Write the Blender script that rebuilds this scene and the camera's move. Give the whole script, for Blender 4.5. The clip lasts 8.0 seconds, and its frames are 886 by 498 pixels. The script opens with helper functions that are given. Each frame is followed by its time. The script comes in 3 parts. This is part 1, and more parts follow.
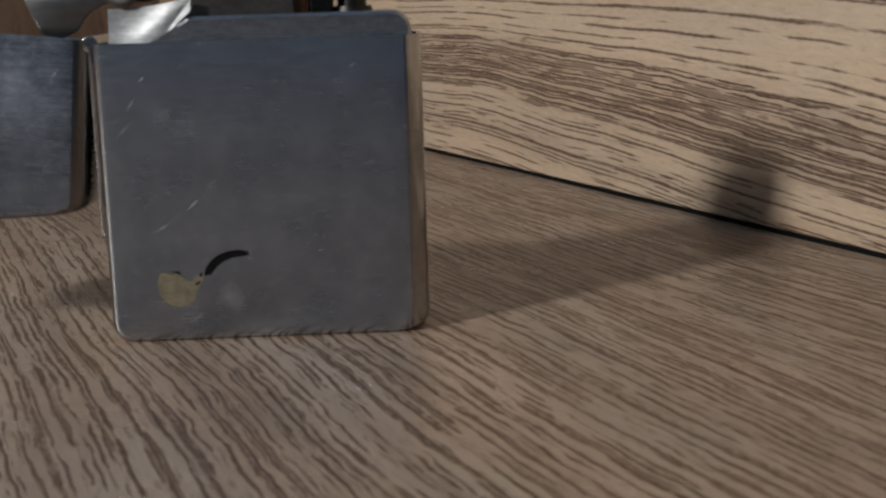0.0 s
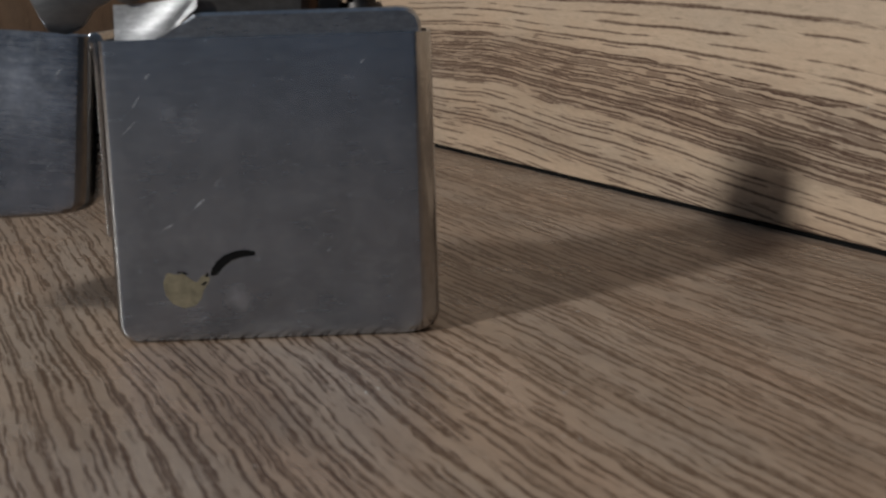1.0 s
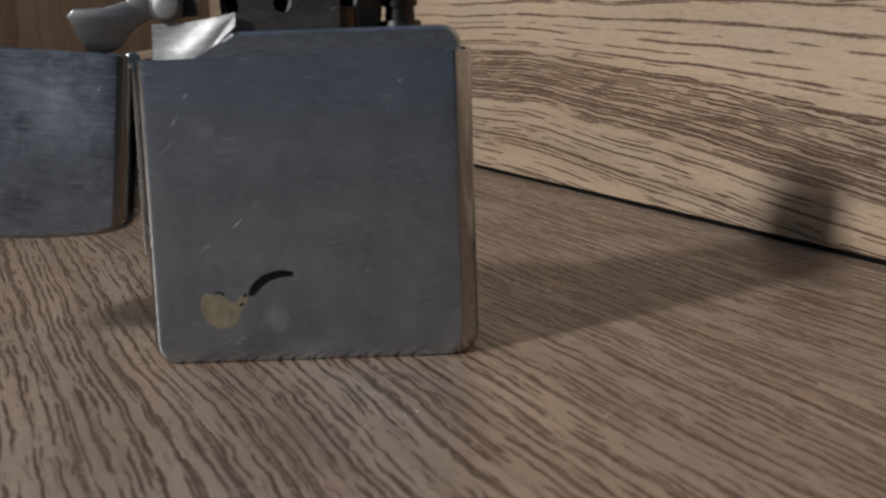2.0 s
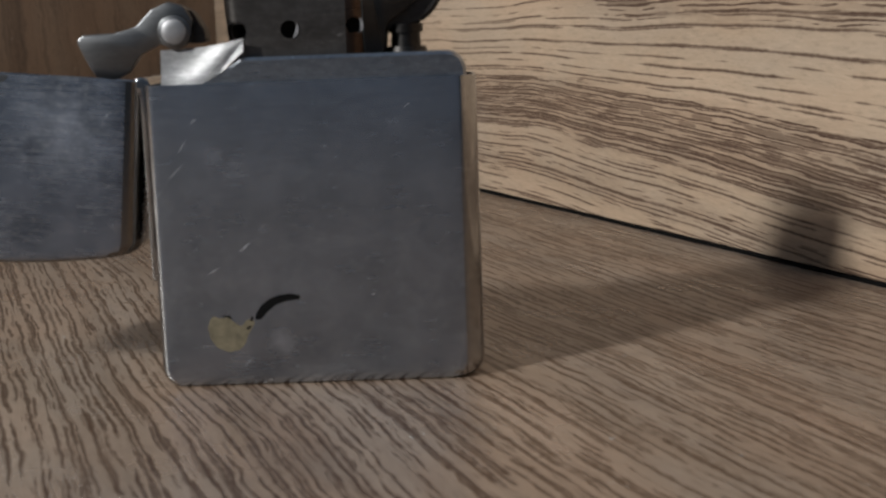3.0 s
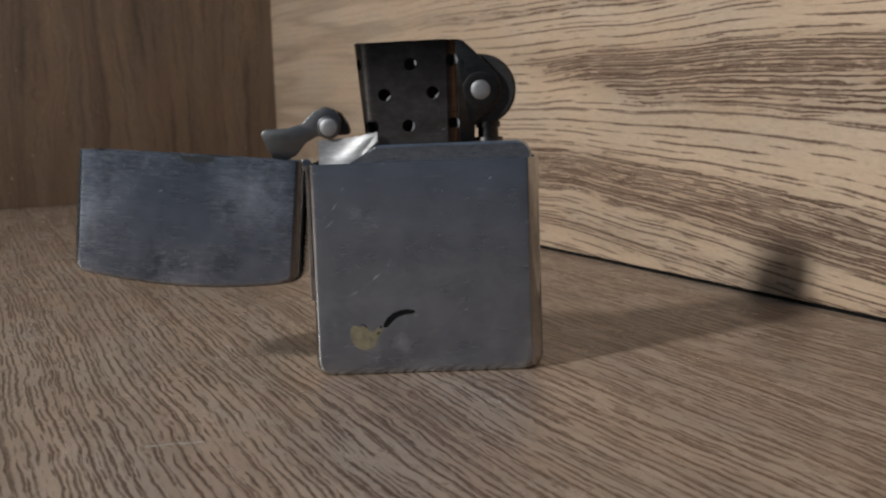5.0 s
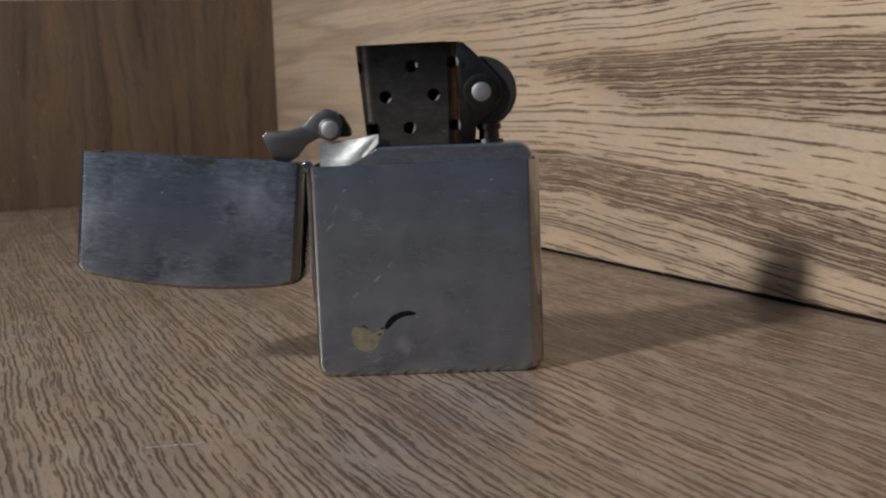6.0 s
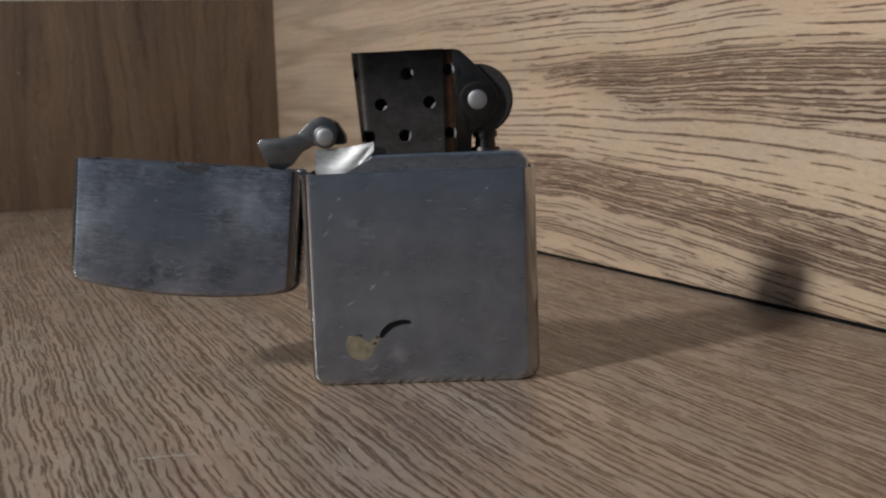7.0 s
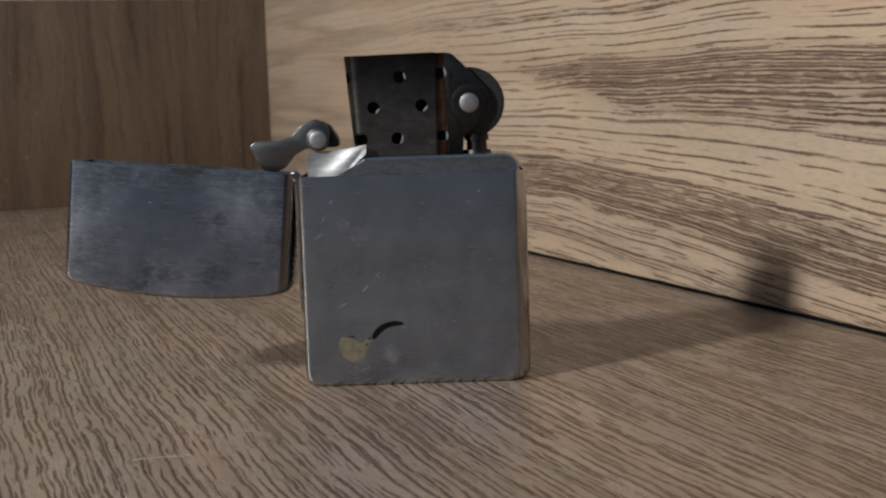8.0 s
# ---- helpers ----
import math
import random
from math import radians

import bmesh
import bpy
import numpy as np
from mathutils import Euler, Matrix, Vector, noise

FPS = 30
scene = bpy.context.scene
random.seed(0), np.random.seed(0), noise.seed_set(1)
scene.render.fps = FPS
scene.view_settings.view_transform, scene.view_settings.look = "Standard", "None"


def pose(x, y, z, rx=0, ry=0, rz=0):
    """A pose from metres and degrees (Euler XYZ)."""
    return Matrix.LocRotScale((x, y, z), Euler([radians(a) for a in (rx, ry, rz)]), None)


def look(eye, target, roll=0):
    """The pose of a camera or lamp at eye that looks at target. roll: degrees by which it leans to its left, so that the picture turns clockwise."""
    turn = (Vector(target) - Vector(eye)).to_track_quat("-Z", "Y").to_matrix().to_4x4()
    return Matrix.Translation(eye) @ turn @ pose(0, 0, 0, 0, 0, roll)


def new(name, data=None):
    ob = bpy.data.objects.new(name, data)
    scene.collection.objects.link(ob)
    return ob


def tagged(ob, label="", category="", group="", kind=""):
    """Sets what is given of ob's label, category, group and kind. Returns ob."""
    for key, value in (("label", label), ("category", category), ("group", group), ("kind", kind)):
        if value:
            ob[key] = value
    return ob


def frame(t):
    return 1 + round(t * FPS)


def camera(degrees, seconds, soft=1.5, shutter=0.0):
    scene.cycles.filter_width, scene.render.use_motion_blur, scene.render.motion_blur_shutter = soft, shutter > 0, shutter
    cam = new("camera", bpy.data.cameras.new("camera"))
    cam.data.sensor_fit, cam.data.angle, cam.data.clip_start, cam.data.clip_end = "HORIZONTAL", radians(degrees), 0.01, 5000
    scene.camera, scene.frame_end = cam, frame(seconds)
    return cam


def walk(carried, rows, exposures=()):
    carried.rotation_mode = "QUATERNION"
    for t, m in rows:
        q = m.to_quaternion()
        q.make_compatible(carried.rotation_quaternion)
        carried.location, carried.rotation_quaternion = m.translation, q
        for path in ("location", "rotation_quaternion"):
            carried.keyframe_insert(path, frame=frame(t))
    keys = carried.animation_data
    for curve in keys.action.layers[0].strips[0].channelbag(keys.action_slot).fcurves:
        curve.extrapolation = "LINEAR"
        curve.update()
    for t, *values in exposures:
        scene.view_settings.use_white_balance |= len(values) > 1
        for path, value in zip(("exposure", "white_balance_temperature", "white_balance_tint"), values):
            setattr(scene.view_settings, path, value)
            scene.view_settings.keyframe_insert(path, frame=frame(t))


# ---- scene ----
# ---- camera and walk ----
cam = camera(36.0, 8.0, soft=2.3)
# a phone lens held close: focus a little behind the lighter
cam.data.dof.use_dof = True
cam.data.dof.focus_distance = 0.24
cam.data.dof.aperture_fstop = 75.0


def view(x, y, z, yaw, pitch, lean):
    return pose(x, y, z, 90 + pitch, 0, yaw) @ pose(0, 0, 0, 0, 0, -lean)


ROWS = [
    (0.0, 0.0345, -0.1592, 0.0411, -1.89, -11.03, 1.77),
    (0.5, 0.0345, -0.1590, 0.0413, -1.88, -11.20, 1.80),
    (1.0, 0.0348, -0.1565, 0.0412, -1.39, -11.21, 1.68),
    (1.5, 0.0347, -0.1546, 0.0408, -0.22, -10.72, 1.77),
    (3.0, 0.0346, -0.1557, 0.0409, 0.40, -9.26, 2.03),
    (3.5, 0.0334, -0.1685, 0.0420, 0.49, -8.19, 2.04),
    (4.0, 0.0275, -0.1955, 0.0454, 0.42, -7.50, 2.03),
    (4.5, 0.0254, -0.2227, 0.0473, 0.83, -6.91, 2.06),
    (6.0, 0.0255, -0.2244, 0.0473, 0.99, -6.67, 2.12),
    (6.5, 0.0263, -0.2203, 0.0474, 1.10, -6.59, 2.02),
    (7.0, 0.0269, -0.2230, 0.0488, 1.15, -6.74, 1.99),
    (7.5, 0.0257, -0.2247, 0.0483, 0.64, -6.47, 1.95),
    (8.0, 0.0268, -0.2248, 0.0497, 0.77, -6.84, 1.93),
]
walk(cam, [(t, view(*row)) for t, *row in ROWS], [(0.0, -0.10), (0.5, -0.18), (1.0, -0.18), (1.5, -0.12), (3.0, 0.0), (4.5, 0.06), (8.0, 0.08)])

# ---- world and lamp ----
world = bpy.data.worlds.new("room_light")
scene.world = world
world.use_nodes = True
# a dim room: walls darker than the pale ceiling
wt = world.node_tree
wc = wt.nodes.new("ShaderNodeTexCoord")
ws = wt.nodes.new("ShaderNodeSeparateXYZ")
wr = wt.nodes.new("ShaderNodeMapRange")
wt.links.new(wc.outputs["Generated"], ws.inputs[0])
wt.links.new(ws.outputs["Z"], wr.inputs["Value"])
wr.inputs["From Min"].default_value, wr.inputs["From Max"].default_value = -0.1, 0.9
wr.inputs["To Min"].default_value, wr.inputs["To Max"].default_value = 0.052, 0.20
wt.links.new(wr.outputs["Result"], wt.nodes["Background"].inputs["Strength"])
wt.nodes["Background"].inputs["Color"].default_value = (0.70, 0.91, 1.22, 1)

LAMP = (-0.596, -0.476, 0.44)
bulb = bpy.data.lights.new("desk_lamp_light", "AREA")
bulb.shape, bulb.size, bulb.energy, bulb.color = "DISK", 0.088, 7.7, (0.985, 0.985, 0.965)
lamp = new("desk_lamp_light", bulb)
lamp.matrix_world = look(LAMP, (-0.03, 0.20, 0.02))

MM = 0.001


# ---- materials ----
class Nodes:
    def __init__(self, name):
        self.mat = bpy.data.materials.new(name)
        self.mat.use_nodes = True
        self.tree = self.mat.node_tree
        self.bsdf = self.tree.nodes["Principled BSDF"]

    def add(self, kind, **inputs):
        node = self.tree.nodes.new(kind)
        for key, value in inputs.items():
            self.put(node.inputs[key.replace("_", " ")], value)
        return node

    def put(self, socket, value):
        if isinstance(value, bpy.types.NodeSocket):
            self.tree.links.new(value, socket)
        else:
            socket.default_value = value

    def coords(self, scale, turn=0.0, move=(0, 0, 0)):
        tc = self.tree.nodes.new("ShaderNodeTexCoord")
        mp = self.tree.nodes.new("ShaderNodeMapping")
        mp.vector_type = "POINT"
        self.tree.links.new(tc.outputs["Object"], mp.inputs["Vector"])
        mp.inputs["Rotation"].default_value = (0, 0, radians(turn))
        mp.inputs["Location"].default_value = move
        mp.inputs["Scale"].default_value = scale
        return mp.outputs["Vector"]

    def noise(self, vector, detail=3.0, rough=0.55, distort=0.0, scale=1.0):
        n = self.add("ShaderNodeTexNoise", Vector=vector, Scale=scale, Detail=detail, Roughness=rough, Distortion=distort)
        return n.outputs["Fac"]

    def math(self, op, a, b=0.0, c=0.0):
        n = self.tree.nodes.new("ShaderNodeMath")
        n.operation = op
        for s, value in zip(n.inputs, (a, b, c)):
            self.put(s, value)
        return n.outputs[0]

    def ramp(self, fac, stops):
        n = self.tree.nodes.new("ShaderNodeValToRGB")
        self.put(n.inputs["Fac"], fac)
        els = n.color_ramp.elements
        while len(els) < len(stops):
            els.new(0.5)
        for el, (p, c) in zip(els, stops):
            el.position = p
            el.color = (c, c, c, 1) if isinstance(c, (int, float)) else (*c, 1)
        return n.outputs["Color"]

    def mix(self, fac, a, b, kind="MIX"):
        n = self.tree.nodes.new("ShaderNodeMix")
        n.data_type, n.blend_type = "RGBA", kind
        self.put(n.inputs[0], fac)
        for s, value in ((n.inputs[6], a), (n.inputs[7], b)):
            self.put(s, (*value, 1) if isinstance(value, tuple) else value)
        return n.outputs[2]

    def bump(self, height, strength, distance):
        n = self.add("ShaderNodeBump", Height=height, Strength=strength, Distance=distance)
        self.tree.links.new(n.outputs["Normal"], self.bsdf.inputs["Normal"])

    def done(self, colour=None, rough=None, metal=0.0, spec=0.5):
        if colour is not None:
            self.put(self.bsdf.inputs["Base Color"], (*colour, 1) if isinstance(colour, tuple) else colour)
        if rough is not None:
            self.put(self.bsdf.inputs["Roughness"], rough)
        self.bsdf.inputs["Metallic"].default_value = metal
        self.bsdf.inputs["Specular IOR Level"].default_value = spec
        return self.mat


def wood(name, light, dark, pore, layers, wander=0.003, rough=0.5, seed=0.0, turn=0.0, figure=False, broad=(9, 85), tint=0.25, jitter=0.42, fray=0.35, crisp=3.4, patchy=0.30):
    """Oak board: grain along the local x axis. Each layer of pores: row spacing, dash length, cover, thickness, strength, inside the dark figure only."""
    n = Nodes(name)
    tc = n.tree.nodes.new("ShaderNodeTexCoord")
    turned = n.tree.nodes.new("ShaderNodeMapping")
    n.tree.links.new(tc.outputs["Object"], turned.inputs["Vector"])
    turned.inputs["Rotation"].default_value = (0, 0, radians(turn))
    turned.inputs["Location"].default_value = (seed, seed * 0.37, 0)
    base = turned.outputs["Vector"]

    def scaled(vector, sx, sy):
        m = n.add("ShaderNodeMapping", Vector=vector)
        m.inputs["Scale"].default_value = (sx, sy, sy)
        return m.outputs["Vector"]

    def limit(value):
        return n.math("MINIMUM", n.math("MAXIMUM", value, 0.0), 1.0)

    # slow wander of the grain and a finer ripple
    sway = n.math("MULTIPLY", n.math("SUBTRACT", n.noise(scaled(base, 11, 26), 2.0, 0.5), 0.5), wander * 2)
    ripple = n.math("MULTIPLY", n.math("SUBTRACT", n.noise(scaled(base, 130, 240), 2.0, 0.6), 0.5), wander * jitter)
    parts = n.tree.nodes.new("ShaderNodeSeparateXYZ")
    n.tree.links.new(base, parts.inputs[0])
    u = parts.outputs["X"]
    w = n.math("ADD", parts.outputs["Y"], n.math("ADD", sway, ripple))
    if figure:
        # the low bands dip along the board
        reach = limit(n.math("DIVIDE", n.math("SUBTRACT", 0.046, w), 0.032))
        past = n.math("MINIMUM", n.math("MAXIMUM", n.math("SUBTRACT", u, 0.335), 0.0), 0.16)
        w = n.math("ADD", w, n.math("MULTIPLY", reach, n.math("MULTIPLY", past, 0.075)))
    bent = n.add("ShaderNodeCombineXYZ", X=u, Y=w).outputs[0]
    cloud = n.noise(scaled(bent, *broad), 4.0, 0.6)
    fine = n.noise(scaled(bent, 60, 2200), 3.0, 0.65)
    speck = n.noise(scaled(bent, 500, 2600), 2.0, 0.6)
    colour = n.mix(n.ramp(cloud, [(0.34, 0.0), (0.68, 1.0)]), light, dark)
    colour = n.mix(n.math("MULTIPLY", n.ramp(fine, [(0.38, 1.0), (0.62, 0.0)]), 0.32), colour, dark)
    colour = n.mix(n.math("MULTIPLY", n.ramp(speck, [(0.55, 0.0), (0.75, 1.0)]), 0.25), colour, tuple(c * 1.25 for c in light))
    ragged = n.math("ADD", w, n.math("MULTIPLY", n.math("SUBTRACT", n.noise(scaled(base, 45, 420), 3.0, 0.6), 0.5), 0.007))
    if figure:
        zone = n.ramp(n.math("MULTIPLY", ragged, 5.0), FIGURE)
        right = limit(n.math("DIVIDE", n.math("SUBTRACT", n.math("ADD", u, n.math("MULTIPLY", n.math("SUBTRACT", w, 0.042), 5.0)), 0.352), 0.03))
        high = limit(n.math("MULTIPLY", n.math("SUBTRACT", w, 0.034), 400.0))
        zone = n.math("MULTIPLY", zone, n.math("SUBTRACT", 1.0, n.math("MULTIPLY", high, n.math("SUBTRACT", 1.0, right))))
    else:
        zone = n.ramp(n.noise(scaled(bent, 16, 130), 2.0, 0.5), [(0.42, 0.0), (0.62, 1.0)])
    colour = n.mix(n.math("MULTIPLY", zone, tint), colour, pore)
    vary = n.ramp(n.noise(scaled(base, 35, 160), 3.0, 0.6), [(0.26, 0.75), (0.50, 1.0)])
    if figure:
        # plainer wood with broad brown rings towards the far end
        near = limit(n.math("DIVIDE", n.math("SUBTRACT", u, 0.20), 0.12))
        vary = n.math("MULTIPLY", vary, n.math("MULTIPLY_ADD", near, 0.8, 0.2))
        rings = n.ramp(n.noise(scaled(bent, 4, 75), 2.5, 0.5), [(0.44, 0.0), (0.53, 0.62), (0.60, 0.05)])
        colour = n.mix(n.math("MULTIPLY", rings, n.math("SUBTRACT", 1.0, near)), colour, tuple(c * 0.5 for c in dark))
    patch = n.noise(scaled(base, 25, 70), 3.0, 0.6)
    colour = n.mix(n.math("MULTIPLY", n.ramp(patch, [(0.45, 0.0), (0.7, 1.0)]), patchy), colour, (light[0] * 1.02, light[1] * 0.88, light[2] * 0.80))
    colour = n.mix(n.math("MULTIPLY", n.ramp(patch, [(0.3, 1.0), (0.5, 0.0)]), patchy), colour, (light[0] * 0.80, light[1] * 0.86, light[2] * 0.95))
    mottle = n.noise(scaled(bent, 260, 1500), 4.0, 0.7)
    colour = n.mix(n.math("MULTIPLY", n.ramp(mottle, [(0.52, 0.0), (0.70, 1.0)]), 0.38), colour, tuple(c * 0.5 for c in dark))
    colour = n.mix(n.math("MULTIPLY", n.ramp(mottle, [(0.30, 1.0), (0.46, 0.0)]), 0.25), colour, tuple(min(1.0, c * 1.3) for c in light))
    total = 0.0
    for k, (space, length, cover, thick, strength, inside) in enumerate(layers):
        wobble = n.math("MULTIPLY", n.math("SUBTRACT", n.noise(scaled(base, 80, 420), 2.0, 0.55), 0.5), 0.0010)
        q = n.math("DIVIDE", n.math("ADD", w, wobble) if inside else w, space)
        row = n.math("FLOOR", q)
        shift = n.add("ShaderNodeTexWhiteNoise")
        shift.noise_dimensions = "1D"
        n.put(shift.inputs["W"], n.math("ADD", row, 0.37 + k))
        off = n.math("MULTIPLY", n.math("SUBTRACT", shift.outputs["Value"], 0.5), 0.45)
        fr = n.math("MULTIPLY", n.math("ABSOLUTE", n.math("SUBTRACT", n.math("SUBTRACT", q, row), n.math("ADD", 0.5, off))), 2.0)
        place = n.add("ShaderNodeCombineXYZ", X=n.math("MULTIPLY_ADD", shift.outputs["Value"], 91.7, n.math("DIVIDE", u, length)), Y=n.math("MULTIPLY", row, 3.71), Z=float(k) * 5.3)
        dash = n.noise(place.outputs[0], 1.5, 0.5)
        gate = n.math("SUBTRACT", dash, 1.0 - cover)
        if inside:
            gate = n.math("SUBTRACT", gate, n.math("MULTIPLY", n.math("SUBTRACT", 1.0, zone), 0.5))
        body = limit(n.math("MULTIPLY", gate, 9.0))
        edge = n.math("MULTIPLY", n.math("SUBTRACT", n.noise(scaled(base, 700, 1500), 2.0), 0.5), fray * (1.7 if inside else 1.0))
        line = limit(n.math("MULTIPLY", n.math("SUBTRACT", n.math("MULTIPLY", body, thick), n.math("ADD", fr, edge)), crisp))
        total = n.math("MAXIMUM", total, n.math("MULTIPLY", line, n.math("MULTIPLY", vary, strength)))
    colour = n.mix(total, colour, pore)
    dust = n.ramp(n.noise(scaled(base, 700, 700), 2.0, 0.5), [(0.72, 0.0), (0.78, 0.4)])
    colour = n.mix(dust, colour, (0.62, 0.58, 0.53))
    n.bump(n.math("SUBTRACT", n.math("MULTIPLY", fine, 0.3), total), 0.35, 0.0002)
    shine = n.math("MULTIPLY_ADD", n.noise(scaled(base, 60, 60), 3.0), 0.2, rough - 0.1)
    return n.done(colour, n.math("ADD", shine, n.math("MULTIPLY", total, 0.12)))


def metal(name, colour, rough, blotch=0.12, scratch=0.3, grain=(300, 2500), tint=None, stains=(), streaks=0.10, speckle=0.12, shade=(), soot=None):
    """Worn metal. stains: hazy pale spots; shade: darker patches; both x, z, radius, amount. soot: heights between
    which black soot thickens.
    """
    n = Nodes(name)
    cloud = n.noise(n.coords((130, 130, 130)), 4.0, 0.6)
    brushed = n.noise(n.coords((grain[0], grain[0], grain[1])), 3.0, 0.6)
    wear = n.noise(n.coords((260, 260, 2600), 0), 3.0, 0.6)
    tilted = n.tree.nodes.new("ShaderNodeMapping")
    tc = n.tree.nodes.new("ShaderNodeTexCoord")
    n.tree.links.new(tc.outputs["Object"], tilted.inputs["Vector"])
    tilted.inputs["Rotation"].default_value = (0, radians(38), 0)
    tilted.inputs["Scale"].default_value = (260, 260, 4200)
    marks = n.ramp(n.noise(tilted.outputs["Vector"], 2.0, 0.5), [(0.70, 0.0), (0.76, 1.0)])
    gate = n.ramp(n.noise(n.coords((75, 75, 75), 0, (3, 1, 2)), 2.0), [(0.52, 0.0), (0.66, 1.0)])
    marks = n.math("MULTIPLY", n.math("MULTIPLY", marks, gate), scratch)
    dark = tint or tuple(c * 0.72 for c in colour)
    col = n.mix(n.ramp(cloud, [(0.35, 0.0), (0.66, 1.0)]), colour, dark)
    col = n.mix(marks, col, (0.95, 0.95, 0.95))
    col = n.mix(n.math("MULTIPLY", n.ramp(wear, [(0.45, 0.0), (0.72, 1.0)]), streaks), col, tuple(min(1.0, c * 1.7) for c in colour))
    fleck = n.ramp(n.noise(n.coords((900, 900, 900), 0, (1, 5, 2)), 2.0), [(0.70, 0.0), (0.78, 0.6)])
    col = n.mix(n.math("MULTIPLY", fleck, n.math("ADD", gate, 0.15)), col, tuple(min(1.0, c * 2.2) for c in colour))
    grit = n.noise(n.coords((750, 750, 1300), 0, (2, 7, 1)), 5.0, 0.72)
    col = n.mix(n.math("MULTIPLY", n.ramp(grit, [(0.50, 0.0), (0.68, 1.0)]), speckle), col, tuple(min(1.0, c * 1.9) for c in colour))
    col = n.mix(n.math("MULTIPLY", n.ramp(grit, [(0.32, 1.0), (0.50, 0.0)]), speckle), col, tuple(c * 0.45 for c in colour))
    hazy, dull = 0.0, 0.0
    for k, (sx, sz, sr, amount) in enumerate((*stains, *shade)):
        near = n.tree.nodes.new("ShaderNodeVectorMath")
        near.operation = "DISTANCE"
        flat = n.tree.nodes.new("ShaderNodeVectorMath")
        flat.operation = "MULTIPLY"
        n.tree.links.new(tc.outputs["Object"], flat.inputs[0])
        flat.inputs[1].default_value = (1, 0, 1)
        n.tree.links.new(flat.outputs[0], near.inputs[0])
        near.inputs[1].default_value = (sx, 0, sz)
        spread = n.math("MULTIPLY_ADD", n.math("SUBTRACT", cloud, 0.5), sr * (1.2 if k < len(stains) else 2.6), near.outputs["Value"])
        spot = n.math("MULTIPLY", n.math("POWER", n.math("MAXIMUM", n.math("SUBTRACT", 1.0, n.math("DIVIDE", spread, sr)), 0.0), 1.4), amount)
        if k < len(stains):
            hazy = n.math("MAXIMUM", hazy, spot)
        else:
            dull = n.math("MAXIMUM", dull, n.math("MINIMUM", n.math("MULTIPLY", spot, 2.4), amount))
    col = n.mix(hazy, col, (0.92, 0.94, 1.0)) if stains else col
    col = n.mix(dull, col, tint or dark) if shade else col
    if soot:
        z = n.tree.nodes.new("ShaderNodeSeparateXYZ")
        n.tree.links.new(tc.outputs["Object"], z.inputs[0])
        rise = n.math("DIVIDE", n.math("SUBTRACT", n.math("MULTIPLY_ADD", n.math("SUBTRACT", cloud, 0.5), 0.010, z.outputs["Z"]), soot[0]), soot[1] - soot[0])
        rise = n.math("MINIMUM", n.math("MAXIMUM", rise, 0.0), 1.0)
        col = n.mix(n.math("MULTIPLY", rise, 0.93), col, (0.010, 0.009, 0.009))
    r = n.math("MULTIPLY_ADD", n.math("SUBTRACT", cloud, 0.5), blotch, rough)
    r = n.math("MULTIPLY_ADD", n.math("SUBTRACT", wear, 0.5), 0.12, r)
    r = n.math("MULTIPLY_ADD", hazy, 0.3, r)
    n.bump(n.math("ADD", n.math("MULTIPLY", brushed, 0.5), marks), 0.08, 0.00003)
    return n.done(col, r, 1.0)


def plain(name, colour, rough, metallic=0.0, grain=800.0, vary=0.25, spec=0.5):
    n = Nodes(name)
    f = n.noise(n.coords((grain, grain, grain)), 3.0, 0.6)
    col = n.mix(n.ramp(f, [(0.35, 0.0), (0.7, 1.0)]), colour, tuple(c * (1 - vary) for c in colour))
    n.bump(f, 0.15, 0.0001)
    return n.done(col, n.math("MULTIPLY_ADD", f, 0.15, rough - 0.07), metallic, spec)


FIGURE = [(0.0, 0.35), (0.022, 0.1), (0.045, 0.9), (0.064, 0.25), (0.082, 0.4), (0.094, 1.0), (0.138, 0.9), (0.150, 0.05), (0.195, 0.05), (0.208, 0.9), (0.266, 1.0), (0.280, 0.1), (0.325, 0.2), (0.335, 0.85), (0.350, 0.1), (0.5, 0.3)]
OAK_LIGHT = wood("light_oak_veneer", (0.590, 0.455, 0.332), (0.475, 0.352, 0.245), (0.092, 0.052, 0.034), ((0.0027, 0.026, 0.62, 0.25, 1.0, False), (0.00078, 0.020, 0.72, 0.46, 1.0, True), (0.0021, 0.015, 0.56, 0.24, 0.9, False), (0.0011, 0.009, 0.62, 0.36, 0.9, True), (0.0017, 0.007, 0.60, 0.5, 0.55, True)), wander=0.0030, figure=True, tint=0.34, jitter=0.13, fray=0.24, crisp=4.5)
OAK_FLOOR = wood("grey_oak_laminate", (0.380, 0.292, 0.223), (0.272, 0.203, 0.149), (0.070, 0.035, 0.017), ((0.0019, 0.016, 0.61, 0.36, 0.97, False), (0.0013, 0.0075, 0.56, 0.40, 0.88, False), (0.0030, 0.033, 0.58, 0.25, 0.97, False), (0.0009, 0.005, 0.50, 0.5, 0.45, False)), wander=0.0032, rough=0.29, seed=0.3, tint=0.28, crisp=3.8, patchy=0.5, fray=0.55, jitter=0.42)
WALNUT = wood("dark_walnut_veneer", (0.155, 0.101, 0.065), (0.092, 0.058, 0.037), (0.036, 0.022, 0.014), ((0.0042, 0.050, 0.52, 0.5, 0.40, False), (0.017, 0.12, 0.55, 0.26, 0.80, False), (0.0012, 0.03, 0.50, 0.5, 0.4, False)), wander=0.010, rough=0.5, seed=1.7, turn=90.0, broad=(6, 60), tint=0.2)
